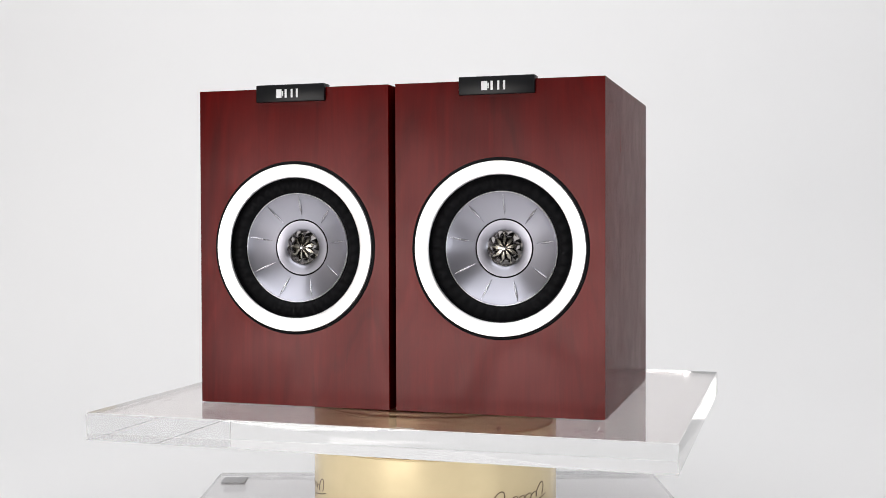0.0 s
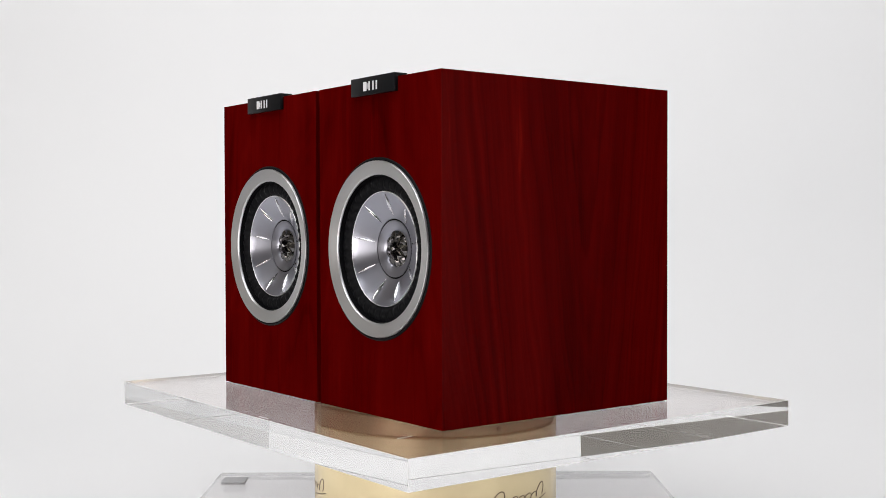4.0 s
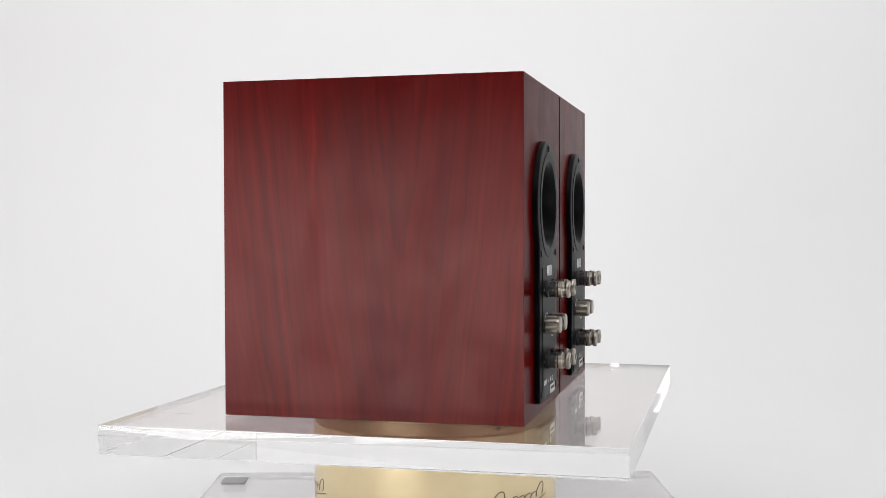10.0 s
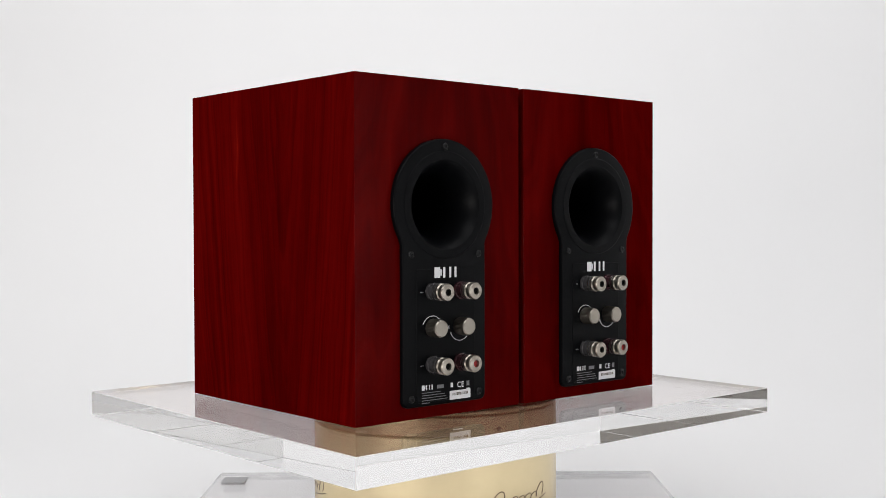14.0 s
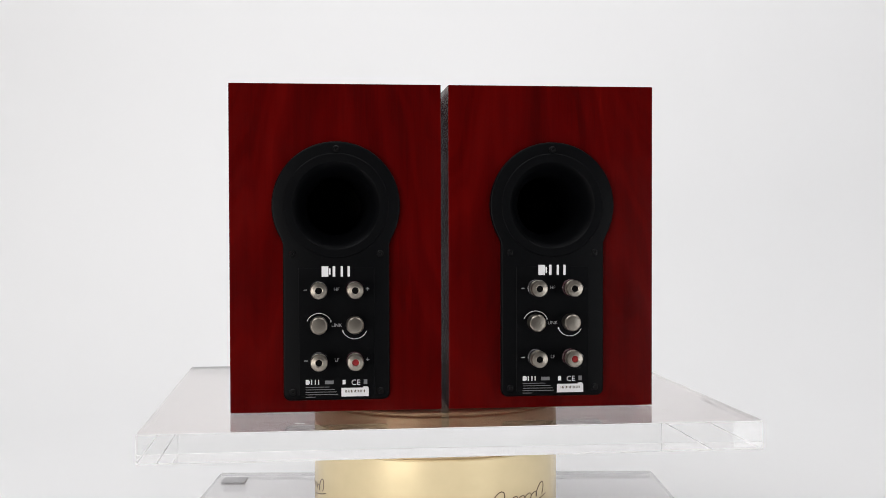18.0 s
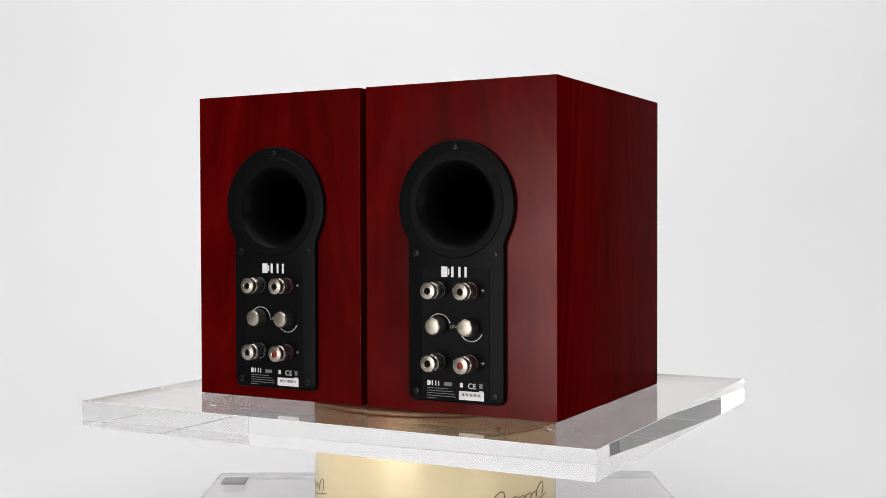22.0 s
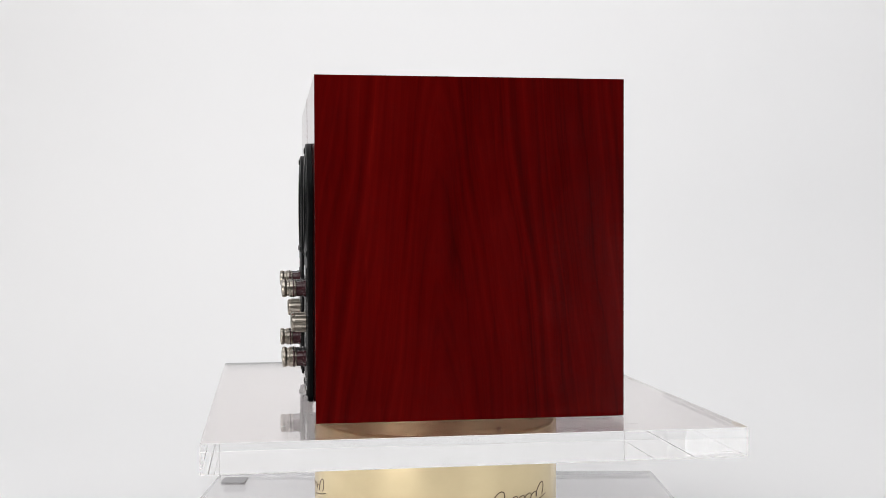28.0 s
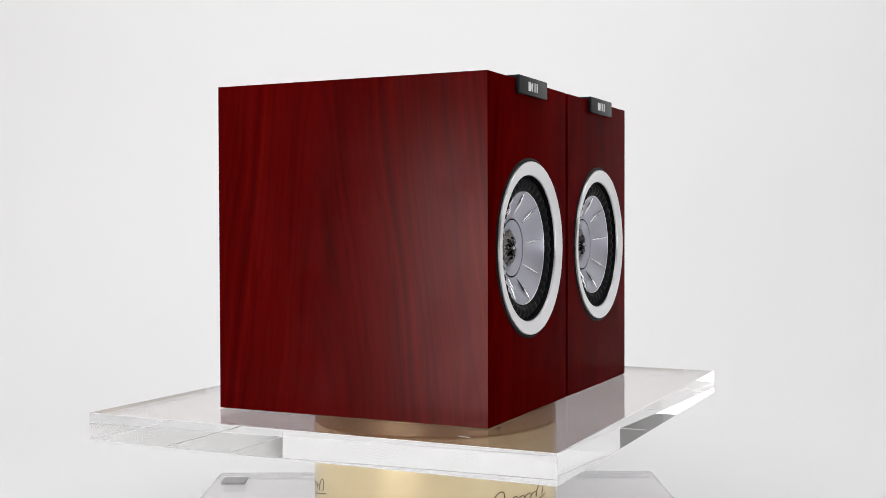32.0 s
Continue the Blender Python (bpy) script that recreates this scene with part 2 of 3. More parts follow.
def lathe(profile, steps=96, axis="y", wave=None, bm=None, move=(0, 0, 0)):
    """Turns a profile of (radius, along the axis) round y or z. wave(i, angle) adds to the place along the axis."""
    bm = bm or bmesh.new()
    rings = []
    for i, (r, d) in enumerate(profile):
        ring = []
        for k in range(steps if r > 1e-6 else 1):
            a = 2 * math.pi * k / steps
            e = d + (wave(i, a) if wave else 0)
            x, y = r * math.cos(a), r * math.sin(a)
            p = Vector((x, e, y)) if axis == "y" else Vector((x, y, e))
            ring.append(bm.verts.new(p + Vector(move)))
        rings.append(ring)
    for a, b in zip(rings, rings[1:]):
        m = max(len(a), len(b))
        for k in range(m):
            q = [a[k % len(a)], a[(k + 1) % len(a)], b[(k + 1) % len(b)], b[k % len(b)]]
            face = []
            for v in q:
                if v not in face:
                    face.append(v)
            if len(face) > 2:
                bm.faces.new(face)
    bmesh.ops.recalc_face_normals(bm, faces=bm.faces)
    return bm


def arc(cx, cz, r, a0, a1, steps):
    return [(cx + r * math.cos(a0 + (a1 - a0) * k / steps), cz + r * math.sin(a0 + (a1 - a0) * k / steps)) for k in range(steps + 1)]


def slab(outline, y0, y1, holes=(), bevel=0.0, bm=None):
    """A plate in the x-z plane from y0 to y1 with round holes (x, z, r); its y1 rim is bevelled."""
    bm = bm or bmesh.new()
    loops = [outline] + [arc(x, z, r, 0, 2 * math.pi, 64)[:-1] for x, z, r in holes]
    cap_edges, caps = {y0: [], y1: []}, {}
    for loop in loops:
        for y in (y0, y1):
            vs = [bm.verts.new((x, y, z)) for x, z in loop]
            caps.setdefault(y, []).append(vs)
            cap_edges[y] += [bm.edges.new((a, b)) for a, b in zip(vs, vs[1:] + vs[:1])]
    for y in (y0, y1):
        bmesh.ops.triangle_fill(bm, use_beauty=True, use_dissolve=False, edges=cap_edges[y])
    for a, b in zip(caps[y0], caps[y1]):
        for k in range(len(a)):
            bm.faces.new((a[k], a[(k + 1) % len(a)], b[(k + 1) % len(b)], b[k]))
    bmesh.ops.recalc_face_normals(bm, faces=bm.faces)
    if bevel:
        rim = set(caps[y1][0])
        edges = [e for e in cap_edges[y1] if e.is_valid and e.verts[0] in rim and e.verts[1] in rim]
        bmesh.ops.bevel(bm, geom=edges, offset=bevel, segments=3, profile=0.5, affect="EDGES")
    return bm


def stroke(points, width, y, bm=None, depth=0.0002):
    """A flat printed line through (x, z) points, proud by depth towards +y."""
    bm = bm or bmesh.new()
    pairs = []
    for k, (x, z) in enumerate(points):
        a, b = Vector(points[max(0, k - 1)]), Vector(points[min(len(points) - 1, k + 1)])
        t = (b - a).normalized()
        nx, nz = -t.y * width / 2, t.x * width / 2
        pairs.append([bm.verts.new((x + s * nx, y + d, z + s * nz)) for d in (0, depth) for s in (-1, 1)])
    for p, q in zip(pairs, pairs[1:]):
        for i, j in ((0, 1), (1, 3), (3, 2), (2, 0)):
            bm.faces.new((p[i], p[j], q[j], q[i]))
    for p in (pairs[0], pairs[-1]):
        bm.faces.new((p[0], p[1], p[3], p[2]))
    bmesh.ops.recalc_face_normals(bm, faces=bm.faces)
    return bm


def printed(text, size, m, mat, parent, name):
    """Printed characters as a thin mesh."""
    cu = bpy.data.curves.new(name, "FONT")
    cu.body, cu.size, cu.align_x, cu.align_y, cu.extrude = text, size, "CENTER", "CENTER", 0.0001
    cu.resolution_u = 3
    src = bpy.data.objects.new(name, cu)
    me = bpy.data.meshes.new_from_object(src)
    bpy.data.objects.remove(src)
    me.materials.clear()
    me.materials.append(mat)
    ob = new(name, me)
    ob.parent = parent
    ob.matrix_basis = m
    return ob


# ---------------------------------------------------------------- studio: room and white sweep
FLOOR = -0.95
# unseen walls added; side paints tuned to the tones showing in the acrylic edges
for name, c, size, paint, tone in (("wall_back", (-0.375, 3.05, 0.8), (4.55, 0.1, 3.5), WHITE_PAINT, "light grey"), ("wall_front", (-0.375, -3.55, 0.8), (4.55, 0.1, 3.5), DARK_PAINT, "dark grey"),
                                   ("wall_left", (-2.70, -0.25, 0.8), (0.1, 6.7, 3.5), BROWN_PAINT, "grey-brown"), ("wall_right", (1.95, -0.25, 0.8), (0.1, 6.7, 3.5), PALE_PAINT, "off-white"),
                                   ("floor", (-0.375, -0.25, FLOOR - 0.05), (4.74, 6.7, 0.1), FLOOR_PAINT, "grey"), ("ceiling", (-0.375, -0.25, 2.6), (4.74, 6.7, 0.1), GREY_PAINT, "grey")):
    ob = new(name, mesh_of(name, block(*c, *size), paint))
    tagged(ob, kind="structure", label=tone + " matt painted studio " + name.split("_")[0])

TABLE = -0.1513


def sweep_backdrop():
    """White paper: flat over the table, a wide curve, then upright."""
    prof = [(-0.80, TABLE), (0.4, TABLE), (0.75, TABLE)]
    cx, cz, r = 0.75, TABLE + 0.75, 0.75
    prof += [(cx + r * math.sin(a), cz - r * math.cos(a)) for a in (math.pi / 2 * k / 24 for k in range(1, 25))]
    prof += [(1.5, 2.2)]
    bm = bmesh.new()
    thick = 0.004
    rows = []
    for k, (y, z) in enumerate(prof):
        a, b = Vector(prof[max(0, k - 1)]), Vector(prof[min(len(prof) - 1, k + 1)])
        t = (b - a).normalized()
        n = Vector((t.y, -t.x)) * thick
        # unseen left edge drawn in so the acrylic edges catch the darker wall
        left = -1.09 - 0.76 * min(max((y - 0.4) / 0.8, 0), 1)
        rows.append([bm.verts.new((x, y + o * n.x, z + o * n.y)) for o in (0, 1) for x in (left, 1.85)])
    for p, q in zip(rows, rows[1:]):
        for i, j in ((0, 1), (1, 3), (3, 2), (2, 0)):
            bm.faces.new((p[i], p[j], q[j], q[i]))
    for p in (rows[0], rows[-1]):
        bm.faces.new((p[0], p[1], p[3], p[2]))
    bmesh.ops.recalc_face_normals(bm, faces=bm.faces)
    ob = new("backdrop", mesh_of("backdrop", bm, PAPER, 30))
    return tagged(ob, kind="structure", label="seamless white paper backdrop swept over a table", category="backdrop")


sweep_backdrop()

table = tagged(new("photo_table"), label="plain grey photo table under the white paper", category="table")
part("tabletop", block(0, 0.115, TABLE - 0.026, 2.1, 1.41, 0.036, 0.004), DARK_PAINT, table)
for sx in (-0.98, 0.98):
    for y in (-0.50, 0.7):
        part("leg", block(sx, y, (FLOOR + TABLE - 0.044) / 2, 0.05, 0.05, TABLE - 0.044 - FLOOR, 0.003), DARK_PAINT, table)

# ---------------------------------------------------------------- display stand: acrylic plates and brass drum
PLATE_X, PLATE_Y, PLATE_T = 0.4992, 0.4240, 0.0235
BASE_TOP = -0.1275
DRUM_R = 0.1166


def acrylic_plate(name, label, mat):
    bm = block(0, 0, -PLATE_T / 2, PLATE_X, PLATE_Y, PLATE_T, 0.00024, 1)
    ob = new(name, mesh_of(name, bm, mat))
    ob.visible_shadow = False
    ob.data.materials.append(EDGE_ACRYLIC if mat is ACRYLIC else mat)
    ob.data.materials.append(CHAMFER)
    for f in ob.data.polygons:
        f.material_index = 2 if max(map(abs, f.normal)) < 0.95 else int(abs(f.normal.z) < 0.5)
    return tagged(ob, label=label, category="acrylic plate")


plate = acrylic_plate("turning_plate", "clear thick acrylic plate turning on a brass drum", ACRYLIC)
for run in (((-0.1845, 0.1485), (-0.1880, 0.1522), (-0.1910, 0.1540)), ((0.1841, -0.1747), (0.1838, -0.1680), (0.1829, -0.1608)), ((0.0443, -0.2070), (0.0370, -0.2082), (0.0295, -0.2078)),
            ((0.1210, 0.1790), (0.1290, 0.1770)), ((-0.2210, -0.1320), (-0.2190, -0.1260), (-0.2195, -0.1220))):
    part("scratch", stroke(run, 0.0007, 0.0), SCRATCH, plate, at=Matrix(((1, 0, 0, 0), (0, 0, 1, 0), (0, 1, 0, 0.0001), (0, 0, 0, 1))))
base = acrylic_plate("base_plate", "faintly grey acrylic base plate lying on white paper", GREY_ACRYLIC)
base.matrix_world = pose(0.001, 0.008, BASE_TOP)

drum = tagged(new("brass_drum"), label="pale brushed brass drum with dark script marks", category="turntable base")
PLATTER_LOW, COLLAR_LOW = -0.0275, -0.0450
Z0, Z1 = BASE_TOP + 0.0003, COLLAR_LOW - 0.0003
part("shell", lathe([(0, Z0), (DRUM_R - 0.0015, Z0), (DRUM_R, Z0 + 0.0015), (DRUM_R, Z1 - 0.0015), (DRUM_R - 0.0015, Z1), (0, Z1)], 160, "z"), BRASS, drum, smooth=40)
# brown ring added above the brass, kept high to show only through the plate
part("collar", lathe([(0, COLLAR_LOW), (DRUM_R - 0.0012, COLLAR_LOW), (DRUM_R - 0.0002, COLLAR_LOW + 0.0010), (DRUM_R - 0.0002, PLATTER_LOW - 0.0014), (DRUM_R - 0.0012, PLATTER_LOW - 0.0004), (0, PLATTER_LOW - 0.0004)], 160, "z"), BRONZE, drum, "brown ring on the drum's top", 40)


platter = new("turntable_platter", mesh_of("turntable_platter", lathe([(0, PLATTER_LOW), (0.1160, PLATTER_LOW), (0.1175, PLATTER_LOW + 0.0015), (0.1175, -PLATE_T - 0.0016), (0.1166, -PLATE_T - 0.0004), (0, -PLATE_T - 0.0004)], 160, "z"), BRONZE, 40))
tagged(platter, label="round brown metal platter between brass drum and acrylic plate", category="platter")


def on_drum(points, width, name, mat, turn):
    """A line of (angle in degrees, z) wound on the drum's side."""
    bm = stroke([(radians(a) * DRUM_R, z) for a, z in points], width, 0.0, depth=0.00025)
    for v in bm.verts:
        a, r = v.co.x / DRUM_R + radians(turn), DRUM_R + v.co.y
        v.co = (r * math.sin(a), -r * math.cos(a), v.co.z)
    return part(name, bm, mat, drum)


def curl(x0, z0, lift):
    """A plain run of slanting loops of uneven height, as of a pen."""
    out, x = [], x0
    tall = (0.0125, 0.0050, 0.0056, 0.0048, 0.0054, 0.0048, 0.0118)
    for i, h in enumerate(tall):
        step = 5.6 if i == 0 else 4.3
        for k in range(14):
            w = 2 * math.pi * k / 14
            rise = h / 2 * (1 - math.cos(w))
            out.append((x + step * k / 14 + rise * 220 - (1.5 if i in (0, 6) else 0.9) * math.sin(w), z0 + lift * (x - x0) + rise))
        x += step
    return out


for turn in (0, 120, 240):
    on_drum(curl(24.5, -0.0890, 0.00007), 0.0009, "script_mark", INK, turn)
    on_drum([(44.0 + k * 1.15, -0.0930 + 0.00042 * k - 0.0008 * math.sin(k * 0.21)) for k in range(15)], 0.0008, "underline_mark", INK, turn)

screw = lathe([(0, 0.0012), (0.0018, 0.0011), (0.0022, 0.0004), (0.0022, 0.0)], 20, "y")
part("screw", screw, PIN_METAL, drum, smooth=40, at=pose(0.0560, -0.1023, -0.0400, 0, 0, 28.7) @ pose(0, 0, 0, 0, 0, 180))

tag = new("grey_pad", mesh_of("grey_pad", block(-0.2256, 0.176, BASE_TOP + 0.0009, 0.0266, 0.027, 0.0014, 0.0005), GREY_PAD))
tagged(tag, label="small grey felt pad on the acrylic base plate", category="pad")

# ---------------------------------------------------------------- loudspeaker
W, D, H = 0.18, 0.25525, 0.28
LIFT = 0.0006
FY, BY = -D / 2, D / 2
DRIVER_X, DRIVER_Z, DRIVER_R = 0.0013, 0.1398, 0.0755
PORT_Z, PORT_R = 0.1765, 0.0352


def cabinet_mesh():
    """A veneered box with bevelled edges, a round opening in front and one behind."""
    bm = block(0, 0, (H + LIFT) / 2, W, D, H - LIFT, 0.0002, 2)
    for f in [f for f in bm.faces if abs(f.normal.y) > 0.99]:
        bmesh.ops.delete(bm, geom=[f], context="FACES_ONLY")
    for y, z, r, inward in ((FY, DRIVER_Z, DRIVER_R - 0.0008, 0.018), (BY, PORT_Z, PORT_R + 0.004, -0.018)):
        rim = [e for e in bm.edges if len(e.link_faces) == 1 and all(abs(v.co.y - y) < 1e-5 for v in e.verts)]
        vs = [bm.verts.new(((DRIVER_X if y < 0 else 0) + r * math.cos(2 * math.pi * k / 96), y, z + r * math.sin(2 * math.pi * k / 96))) for k in range(96)]
        ring = [bm.edges.new((a, b)) for a, b in zip(vs, vs[1:] + vs[:1])]
        bmesh.ops.triangle_fill(bm, use_beauty=True, edges=rim + ring)
        back = [bm.verts.new(v.co + Vector((0, inward, 0))) for v in vs]
        for k in range(96):
            bm.faces.new((vs[k], vs[(k + 1) % 96], back[(k + 1) % 96], back[k]))
    bmesh.ops.recalc_face_normals(bm, faces=bm.faces)
    return bm


def emblem(parent, m, size, mat, name="emblem"):
    """A maker's mark as plain blocks: a square and upright bars."""
    for x0, x1, h in ((-0.50, -0.27, 1.0), (-0.25, -0.20, 0.6), (-0.13, -0.04, 1.0), (0.14, 0.22, 1.0), (0.37, 0.45, 1.0)):
        bm = block((x0 + x1) / 2 * size, 0, 0, (x1 - x0) * size, 0.0004, size * 0.35 * h)
        part(name, bm, mat, parent, at=m)


def loudspeaker():
    sp = tagged(new("loudspeaker"), category="loudspeaker", group="pair of loudspeakers",
                label="red rosewood bookshelf loudspeaker with one silver driver, on acrylic")
    cabinet = part("cabinet", cabinet_mesh(), WOOD, sp, "satin red-brown rosewood veneered box")
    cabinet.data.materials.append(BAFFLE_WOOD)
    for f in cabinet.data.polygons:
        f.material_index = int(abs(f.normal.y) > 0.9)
    for sx in (-1, 1):
        for sy in (-1, 1):
            pad = lathe([(0, 0.0001), (0.005, 0.0001), (0.0055, 0.0003), (0.005, LIFT), (0, LIFT)], 20, "z")
            part("foot_pad", pad, CLEAR_PAD, sp, "clear soft pad", 40, pose(sx * (W / 2 - 0.022), sy * (D / 2 - 0.022), 0))
    dz = (DRIVER_X, FY, DRIVER_Z)
    # outer gasket, bevelled silver ring
    part("gasket", lathe([(0.0735, 0.004), (0.0735, -0.0006), (0.0744, -0.0010), (0.0757, -0.0007), (0.0763, 0.0), (0.0763, 0.0004)], 128, move=dz), RUBBER, sp, "thin black gasket", 40)
    part("trim_ring", lathe([(0.0734, 0.002), (0.0734, -0.0020), (0.0730, -0.0026), (0.0721, -0.0025), (0.0626, -0.0004), (0.0619, 0.0004), (0.0618, 0.0016)], 160, move=dz), RING_METAL, sp, "wide satin silver ring", 25)
    # ribbed surround
    prof = [(0.0621, 0.0012), (0.0616, 0.0016), (0.0610, 0.0054), (0.0596, 0.0050), (0.0576, 0.0037), (0.0552, 0.0031), (0.0528, 0.0035), (0.0508, 0.0048), (0.0494, 0.0064), (0.0478, 0.0070)]
    amount = [0, 0, 0, 0.0002, 0.0007, 0.0008, 0.0007, 0.0002, 0, 0]
    part("surround", lathe(prof, 608, wave=lambda i, a: amount[i] * math.sin(38 * a), move=dz), RUBBER, sp, "ribbed black rubber surround", 40)
    cone = part("cone", lathe([(0.0483, 0.0072), (0.0482, 0.0062), (0.0476, 0.0060), (0.0470, 0.0066), (0.0420, 0.0094), (0.0350, 0.0130), (0.0290, 0.0156), (0.0254, 0.0170), (0.0253, 0.0180)], 160, move=dz), CONE_METAL, sp, "silver aluminium cone", 35)
    part("cone_rim", lathe([(0.0485, 0.0070), (0.0484, 0.0060), (0.0480, 0.0057), (0.0476, 0.0059), (0.0474, 0.0066)], 160, move=dz), RING_METAL, cone, "bright rim of the cone", 60)
    # nine slim raised ridges on the cone
    spindle = bmesh.new()
    rows = []
    for k in range(9):
        u = k / 8
        r = 0.0278 + 0.0182 * u
        base_y = 0.0161 - (r - 0.0278) * 0.528
        w = 0.0012 * math.sin(math.pi * min(max(u, 0.03), 0.97)) ** 0.8
        hgt = 0.0017 * math.sin(math.pi * min(max(u, 0.03), 0.97))
        rows.append([spindle.verts.new(p) for p in ((-w, base_y + 0.0006, r), (-w * 0.35, base_y - hgt, r), (w * 0.35, base_y - hgt, r), (w, base_y + 0.0006, r))])
    for p, q in zip(rows, rows[1:]):
        for i in range(3):
            spindle.faces.new((p[i], p[i + 1], q[i + 1], q[i]))
    ridge = mesh_of("ridge", spindle, RIDGE_METAL, 50)
    for k in range(9):
        ob = new("ridge", ridge)
        ob.parent, ob.matrix_basis = cone, pose(*dz) @ pose(0, 0, 0, 0, 40 * k + 2, 0)
    # tweeter: gap ring, throat, dome and nine leaf-shaped vanes
    tweeter = part("tweeter", lathe([(0.0241, 0.0184), (0.0240, 0.0169), (0.0234, 0.0170), (0.0205, 0.0178), (0.0178, 0.0187), (0.0158, 0.0197), (0.0152, 0.0204), (0.0151, 0.0240)], 128, move=dz), CONE_METAL, sp, "polished tweeter throat", 35)
    part("dome", lathe([(0.0153, 0.0232), (0.0130, 0.0222), (0.0100, 0.0211), (0.0070, 0.0203), (0.0035, 0.0198), (0, 0.0197)], 64, move=dz), DOME_METAL, tweeter, "pale shiny metal dome", 60)
    part("gap_ring", lathe([(0.0256, 0.0186), (0.0254, 0.0177), (0.0240, 0.0177), (0.0238, 0.0186)], 96, move=dz), HOLE_SHADE, tweeter, "near-black ring painted as the shaded gap round the tweeter", 40)
    vane = bmesh.new()
    rows = []
    for r, w, top, foot in ((0.0008, 0.0003, 0.0152, 0.0176), (0.0030, 0.0005, 0.0153, 0.0184), (0.0055, 0.0007, 0.0156, 0.0188), (0.0078, 0.0010, 0.0160, 0.0190), (0.0094, 0.0018, 0.0165, 0.0190),
                            (0.0107, 0.0031, 0.0170, 0.0191), (0.0120, 0.0040, 0.0176, 0.0193), (0.0133, 0.0039, 0.0182, 0.0195), (0.0145, 0.0028, 0.0188, 0.0196), (0.0153, 0.0012, 0.0193, 0.0197)):
        side = 0.0016 * (r / 0.015) ** 2
        rows.append([vane.verts.new(p) for p in ((side - w, foot, r), (side - w * 0.45, top * 0.55 + foot * 0.45, r), (side - 0.00012, top, r), (side + 0.00012, top, r), (side + w * 0.45, top * 0.55 + foot * 0.45, r), (side + w, foot, r))])
    for p, q in zip(rows, rows[1:]):
        for i in range(5):
            vane.faces.new((p[i], p[i + 1], q[i + 1], q[i]))
    bmesh.ops.recalc_face_normals(vane, faces=vane.faces)
    vane = mesh_of("vane", vane, PETAL_METAL, 40)
    for k in range(9):
        ob = new("vane", vane)
        ob.parent, ob.matrix_basis = tweeter, pose(*dz) @ pose(0, 0, 0, 0, 40 * k + 12, 0)
    part("hub", lathe([(0, 0.0146), (0.0012, 0.0148), (0.0017, 0.0154), (0.0017, 0.017)], 24, move=dz), CHROME, tweeter, "", 40)
    # badge over the front's upper edge
    bm = block(0, FY - 0.0019, H - 0.0045, 0.0650, 0.0038, 0.0152, 0.0008)
    block(0, FY + 0.0036, H + 0.0016, 0.0650, 0.0112, 0.0029, 0.0008, bm=bm)
    badge = part("badge", bm, BLACK_GLOSS, sp, "black plastic badge with a white mark", 30)
    emblem(badge, pose(-0.0020, FY - 0.0040, H - 0.0048), 0.0215, WHITE_PRINT)
    back_of(sp)
    return sp


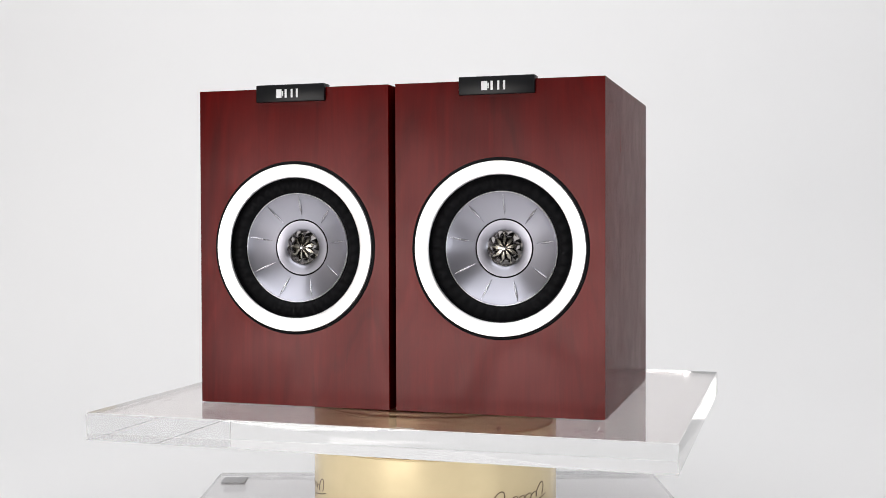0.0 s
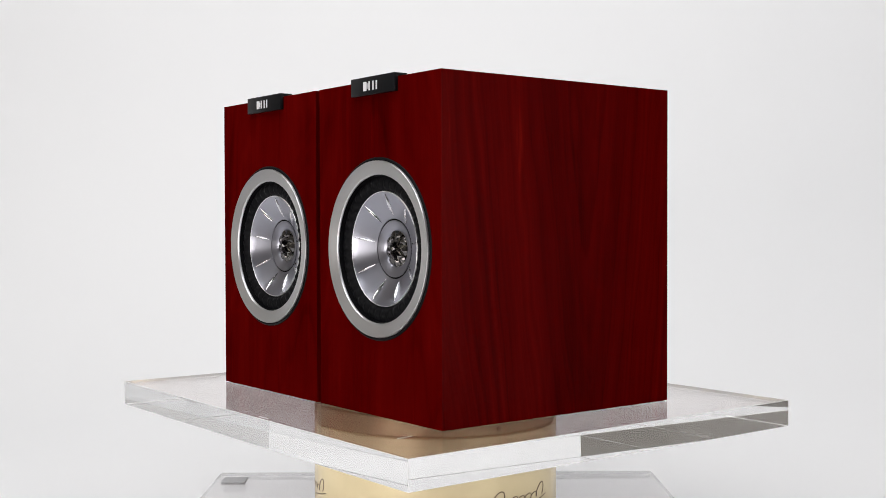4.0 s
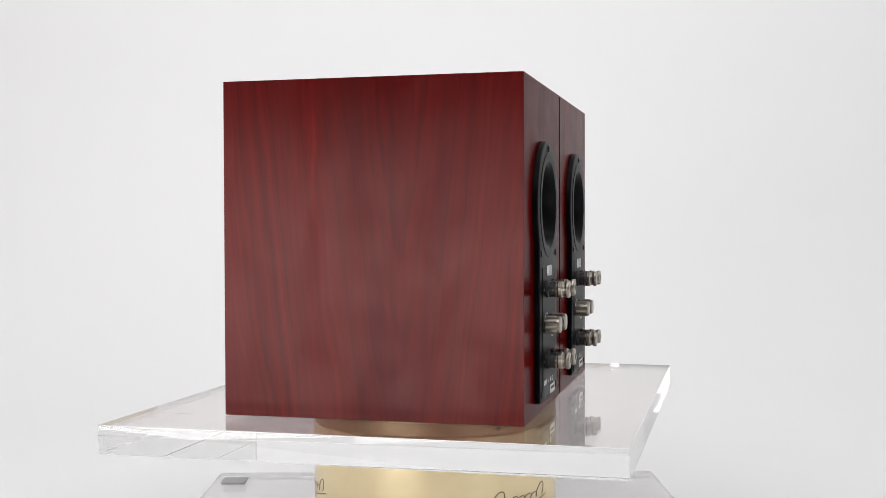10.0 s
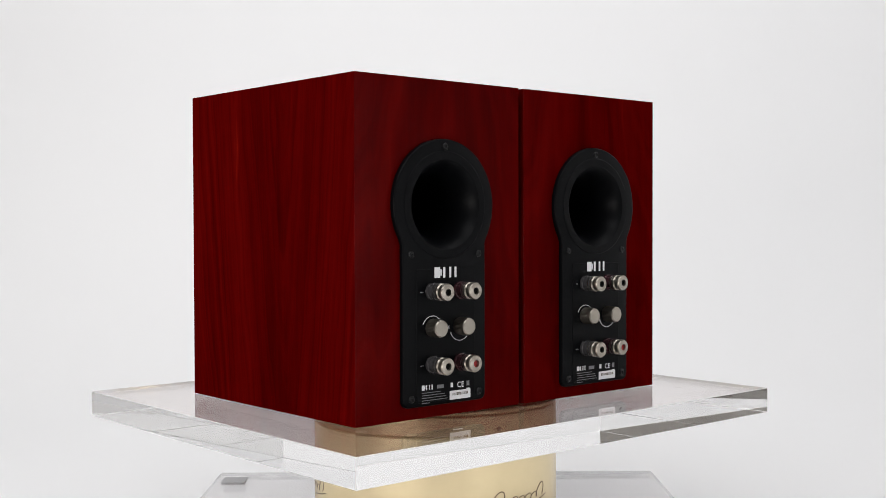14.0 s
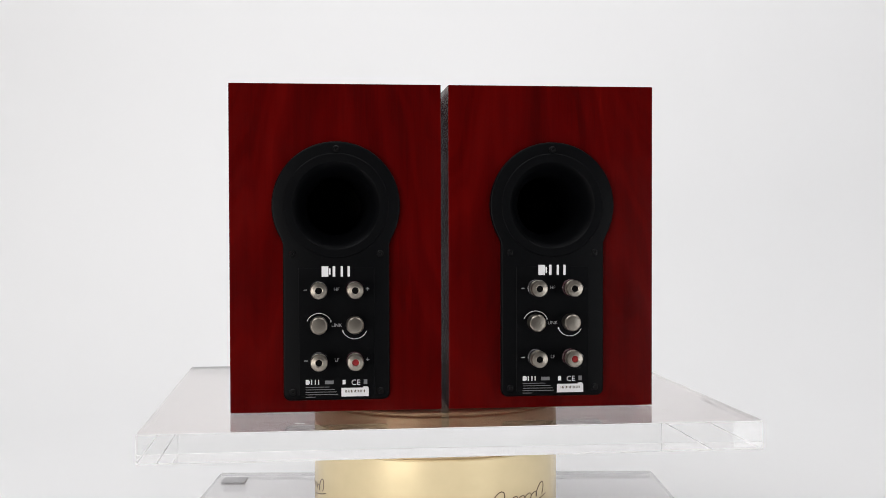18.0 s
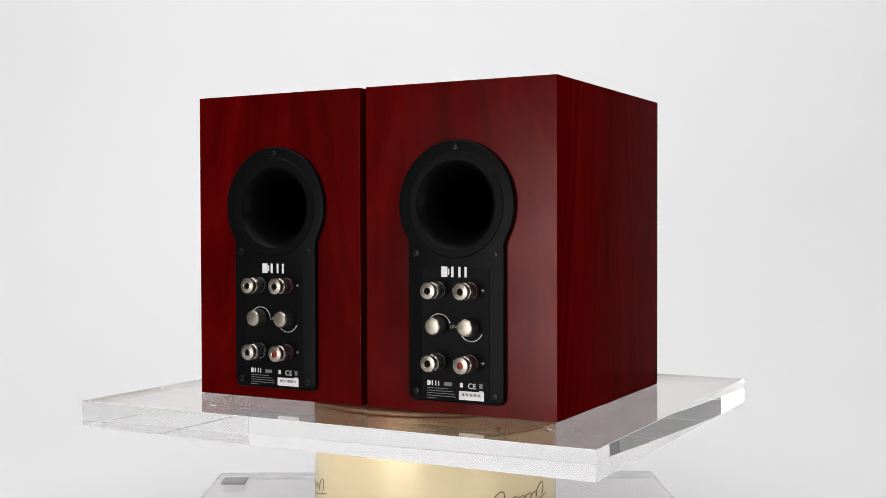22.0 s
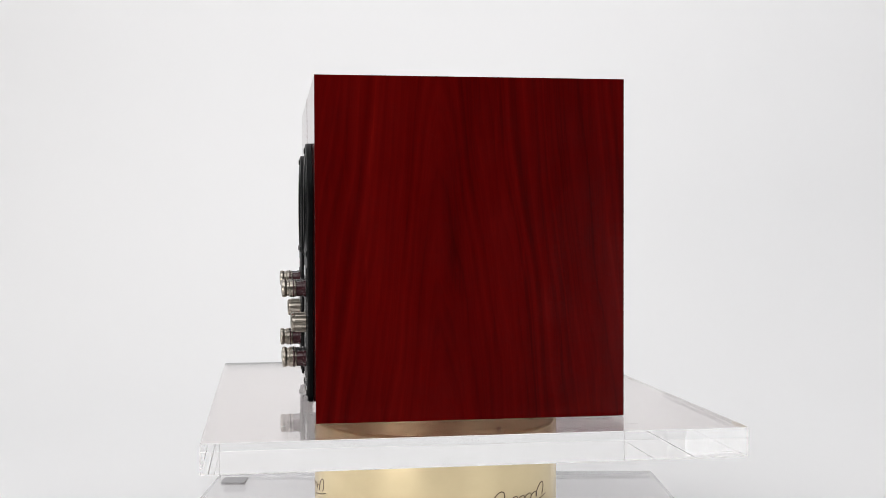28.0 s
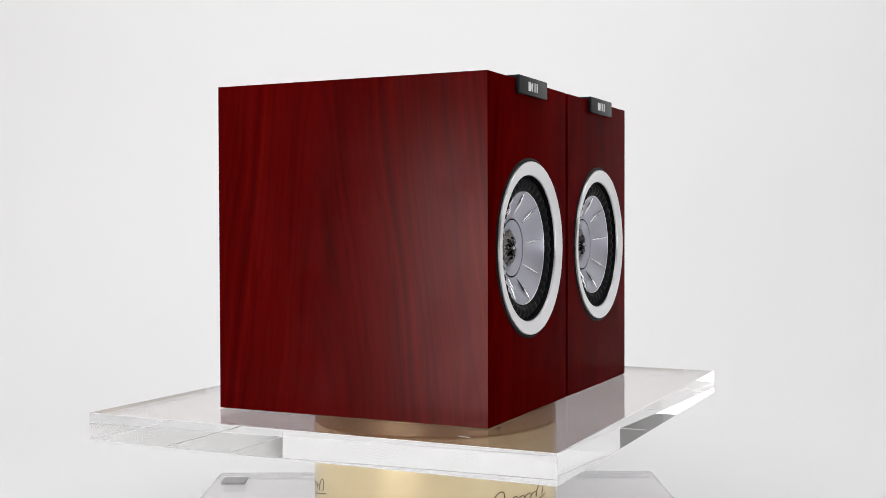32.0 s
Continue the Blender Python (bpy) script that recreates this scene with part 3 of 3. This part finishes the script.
def back_of(sp):
    """Black keyhole panel with port, six terminals and print."""
    py = BY + 0.0048
    half, foot_z, rr, cr = 0.0451, 0.0108, 0.0545, 0.006
    meet = math.asin(half / rr)
    out = arc(half - cr, foot_z + cr, cr, -math.pi / 2, 0, 6)
    out += [(half, PORT_Z - rr * math.cos(meet) - 0.002)]
    out += arc(0, PORT_Z, rr, meet - math.pi / 2 + 0.06, 1.5 * math.pi - meet - 0.06, 60)
    out += [(-half, PORT_Z - rr * math.cos(meet) - 0.002)]
    out += arc(-half + cr, foot_z + cr, cr, math.pi, 1.5 * math.pi, 6)
    panel = part("rear_panel", slab(out, BY + 0.0002, py, [(0, PORT_Z, PORT_R + 0.0030)], 0.0014), BLACK_PLASTIC, sp, "black moulded keyhole panel", 35)
    # flared port
    prof = [(PORT_R + 0.0095, py + 0.0001), (PORT_R + 0.0088, py + 0.0007), (PORT_R + 0.0060, py + 0.0008), (PORT_R + 0.0022, py + 0.0006), (PORT_R, py - 0.0012), (PORT_R - 0.0035, py - 0.007), (PORT_R - 0.0075, py - 0.018), (PORT_R - 0.0095, py - 0.035), (PORT_R - 0.0100, py - 0.12), (0, py - 0.12)]
    part("port", lathe(prof, 96, move=(0, 0, PORT_Z)), BLACK_PLASTIC, panel, "flared black bass port", 35)
    # shallow inner plate
    part("inset_plate", block(0.0, py + 0.0002, 0.0690, 0.0640, 0.0007, 0.1090, 0.0003), BLACK_PLASTIC, panel)
    iy = py + 0.0006
    for x, z in ((0.0, 0.2245), (0.0372, 0.1355), (-0.0372, 0.1355), (0.0372, 0.0182), (-0.0372, 0.0182)):
        bm = lathe([(0.0030, 0.0), (0.0030, 0.0004), (0.0024, 0.0011), (0.0013, 0.0012), (0.0010, 0.0004), (0, 0.0004)], 24)
        part("screw", bm, SCREW_BLACK, panel, "black countersunk screw", 40, pose(x, py + 0.0001, z))
    flip = pose(0, 0, 0, 90, 0, 180)
    back = pose(0, 0, 0, 0, 0, 180)
    emblem(panel, pose(0.0, py + 0.0008, 0.1205) @ back, 0.0252, WHITE_PRINT)
    for text, z in (("HF", 0.1052), ("LINK", 0.0746), ("LF", 0.0450)):
        printed(text, 0.0041, pose(0, iy, z) @ flip, WORD_PRINT, panel, "printed_word")
    for z in (0.1052, 0.0450):
        printed("+", 0.0062, pose(-0.0262, iy, z) @ flip, WORD_PRINT, panel, "plus_sign")
        printed("\u2013", 0.0062, pose(0.0262, iy, z) @ flip, WHITE_PRINT, panel, "minus_sign")
    for cx, a0, a1 in ((0.0150, 0.42, 2.74), (-0.0152, math.pi + 0.42, math.pi + 2.74)):
        pts = arc(cx, 0.0740, 0.0110, a0, a1, 20)
        part("arrow_arc", stroke(pts, 0.0005, iy), WHITE_PRINT, panel)
        tip = Vector(pts[-1])
        w = math.copysign(1, cx)
        head = bmesh.new()
        tri = [(tip.x - 0.0008 * w, tip.y + 0.0004 * w), (tip.x + 0.0009 * w, tip.y + 0.0004 * w), (tip.x + 0.0001 * w, tip.y - 0.0014 * w)]
        lo = [head.verts.new((x, iy, z)) for x, z in tri]
        hi = [head.verts.new((x, iy + 0.0002, z)) for x, z in tri]
        head.faces.new(hi)
        for k in range(3):
            head.faces.new((lo[k], lo[(k + 1) % 3], hi[(k + 1) % 3], hi[k]))
        part("arrow_head", head, WHITE_PRINT, panel)
    # type plate: mark, bars for small print, approval signs, white sticker
    emblem(panel, pose(0.0205, iy, 0.0265) @ back, 0.0120, WHITE_PRINT, "small_emblem")
    bar = lambda x, z, w, h, mat, name: part(name, block(x, iy, z, w, 0.0004, h), mat, panel)
    bar(0.0065, 0.0262, 0.0074, 0.0030, GREY_PRINT, "print_bar")
    for k, w in enumerate((0.0200, 0.0245, 0.0262, 0.0275, 0.0082)):
        bar(0.0265 - w / 2, 0.0222 - 0.0021 * k, w, 0.0005, GREY_PRINT, "print_bar")
    printed("CE", 0.0066, pose(-0.0160, iy, 0.0256) @ flip, WHITE_PRINT, panel, "approval_mark")
    bar(-0.0060, 0.0262, 0.0026, 0.0038, WHITE_PRINT, "print_symbol")
    bar(-0.0242, 0.0262, 0.0030, 0.0040, GREY_PRINT, "print_symbol")
    bar(-0.0242, 0.0218, 0.0036, 0.0009, WHITE_PRINT, "print_bar")
    bar(-0.0153, 0.0176, 0.0232, 0.0074, WHITE_PRINT, "sticker")
    for k in range(14):
        part("print_bar", block(-0.0233 + 0.00125 * k, iy + 0.0003, 0.0184, 0.0004 + 0.0003 * (k % 3 == 0), 0.0002, 0.0022), INK, panel)
    # binding posts
    for x, z, sleeve, hole in ((0.0152, 0.1052, GREY_SLEEVE, HOLE_SHADE), (-0.0152, 0.1052, RED_SLEEVE, HOLE_SHADE), (0.0152, 0.0450, GREY_SLEEVE, HOLE_SHADE), (-0.0152, 0.0450, RED_SLEEVE, RED_PLUG)):
        m = pose(x, py, z)
        post = part("binding_post", lathe([(0.0066, 0.0), (0.0066, 0.0086), (0.0060, 0.0092), (0, 0.0092)], 40), sleeve, sp, "metal binding post with a tinted sleeve", 40, m)
        part("base_collar", lathe([(0.0072, 0.0003), (0.0072, 0.0028), (0.0066, 0.0033), (0.0056, 0.0033)], 40), sleeve, post, "", 40)
        part("cap", lathe([(0.0050, 0.0078), (0.0062, 0.0080), (0.0069, 0.0088), (0.0071, 0.0100), (0.0071, 0.0140), (0.0066, 0.0146), (0.0062, 0.0150), (0.0062, 0.0166), (0.0068, 0.0172), (0.0072, 0.0180), (0.0072, 0.0196), (0.0066, 0.0207), (0.0034, 0.0213), (0.0029, 0.0211), (0.0028, 0.0170)], 48), NICKEL, post, "satin nickel cap", 30)
        part("band", lathe([(0.00715, 0.0104), (0.00735, 0.0107), (0.00735, 0.0113), (0.00715, 0.0116)], 48), sleeve, post, "", 40)
        part("socket", lathe([(0.0029, 0.0190), (0.0020, 0.0192), (0, 0.0192)], 20), hole, post, "", 40)
    for x in (0.0152, -0.0152):
        m = pose(x, py, 0.0752)
        knob = part("link_knob", lathe([(0.0073, 0.0), (0.0073, 0.0110), (0.0071, 0.0122), (0.0062, 0.0131), (0.0046, 0.0133), (0, 0.0135)], 60, wave=None), NICKEL, sp, "knurled nickel link knob", 30, m)
        bm = bmesh.new()
        for k in range(40):
            a = 2 * math.pi * k / 40
            r = 0.00735
            ca, sa = math.cos(a), math.sin(a)
            vs = []
            for y in (0.0008, 0.0100):
                for da, dr in ((-0.045, 0), (0, 0.0003), (0.045, 0)):
                    vs.append(bm.verts.new(((r + dr) * math.cos(a + da), y, (r + dr) * math.sin(a + da))))
            bm.faces.new((vs[0], vs[1], vs[4], vs[3]))
            bm.faces.new((vs[1], vs[2], vs[5], vs[4]))
        tagged(part("knurling", bm, NICKEL, knob), kind="stuff")


speaker_a = loudspeaker()
speaker_b = copy_thing(speaker_a, pose(0, 0, 0))

# ---------------------------------------------------------------- what turns
TURN = [-0.3228, -0.9446, -1.5453, -2.1469, -2.7505, -3.3582, -3.9681, -4.5889, -5.1824]


def angle(t):
    k = min(int(t / 4), 7)
    return TURN[k] + (TURN[k + 1] - TURN[k]) * (t / 4 - k)


def motions():
    places = ((platter, pose(0, 0, 0)), (plate, pose(0.0037, -0.0020, 0, 0, 0, 1.077)), (speaker_a, pose(0.0972, -0.0040, 0, 0, 0, 0.876)), (speaker_b, pose(-0.0892, -0.0071, 0, 0, 0, 0.965)))
    for thing, m in places:
        walk(thing, [(t, Matrix.Rotation(angle(t), 4, "Z") @ m) for t in range(33)])


motions()
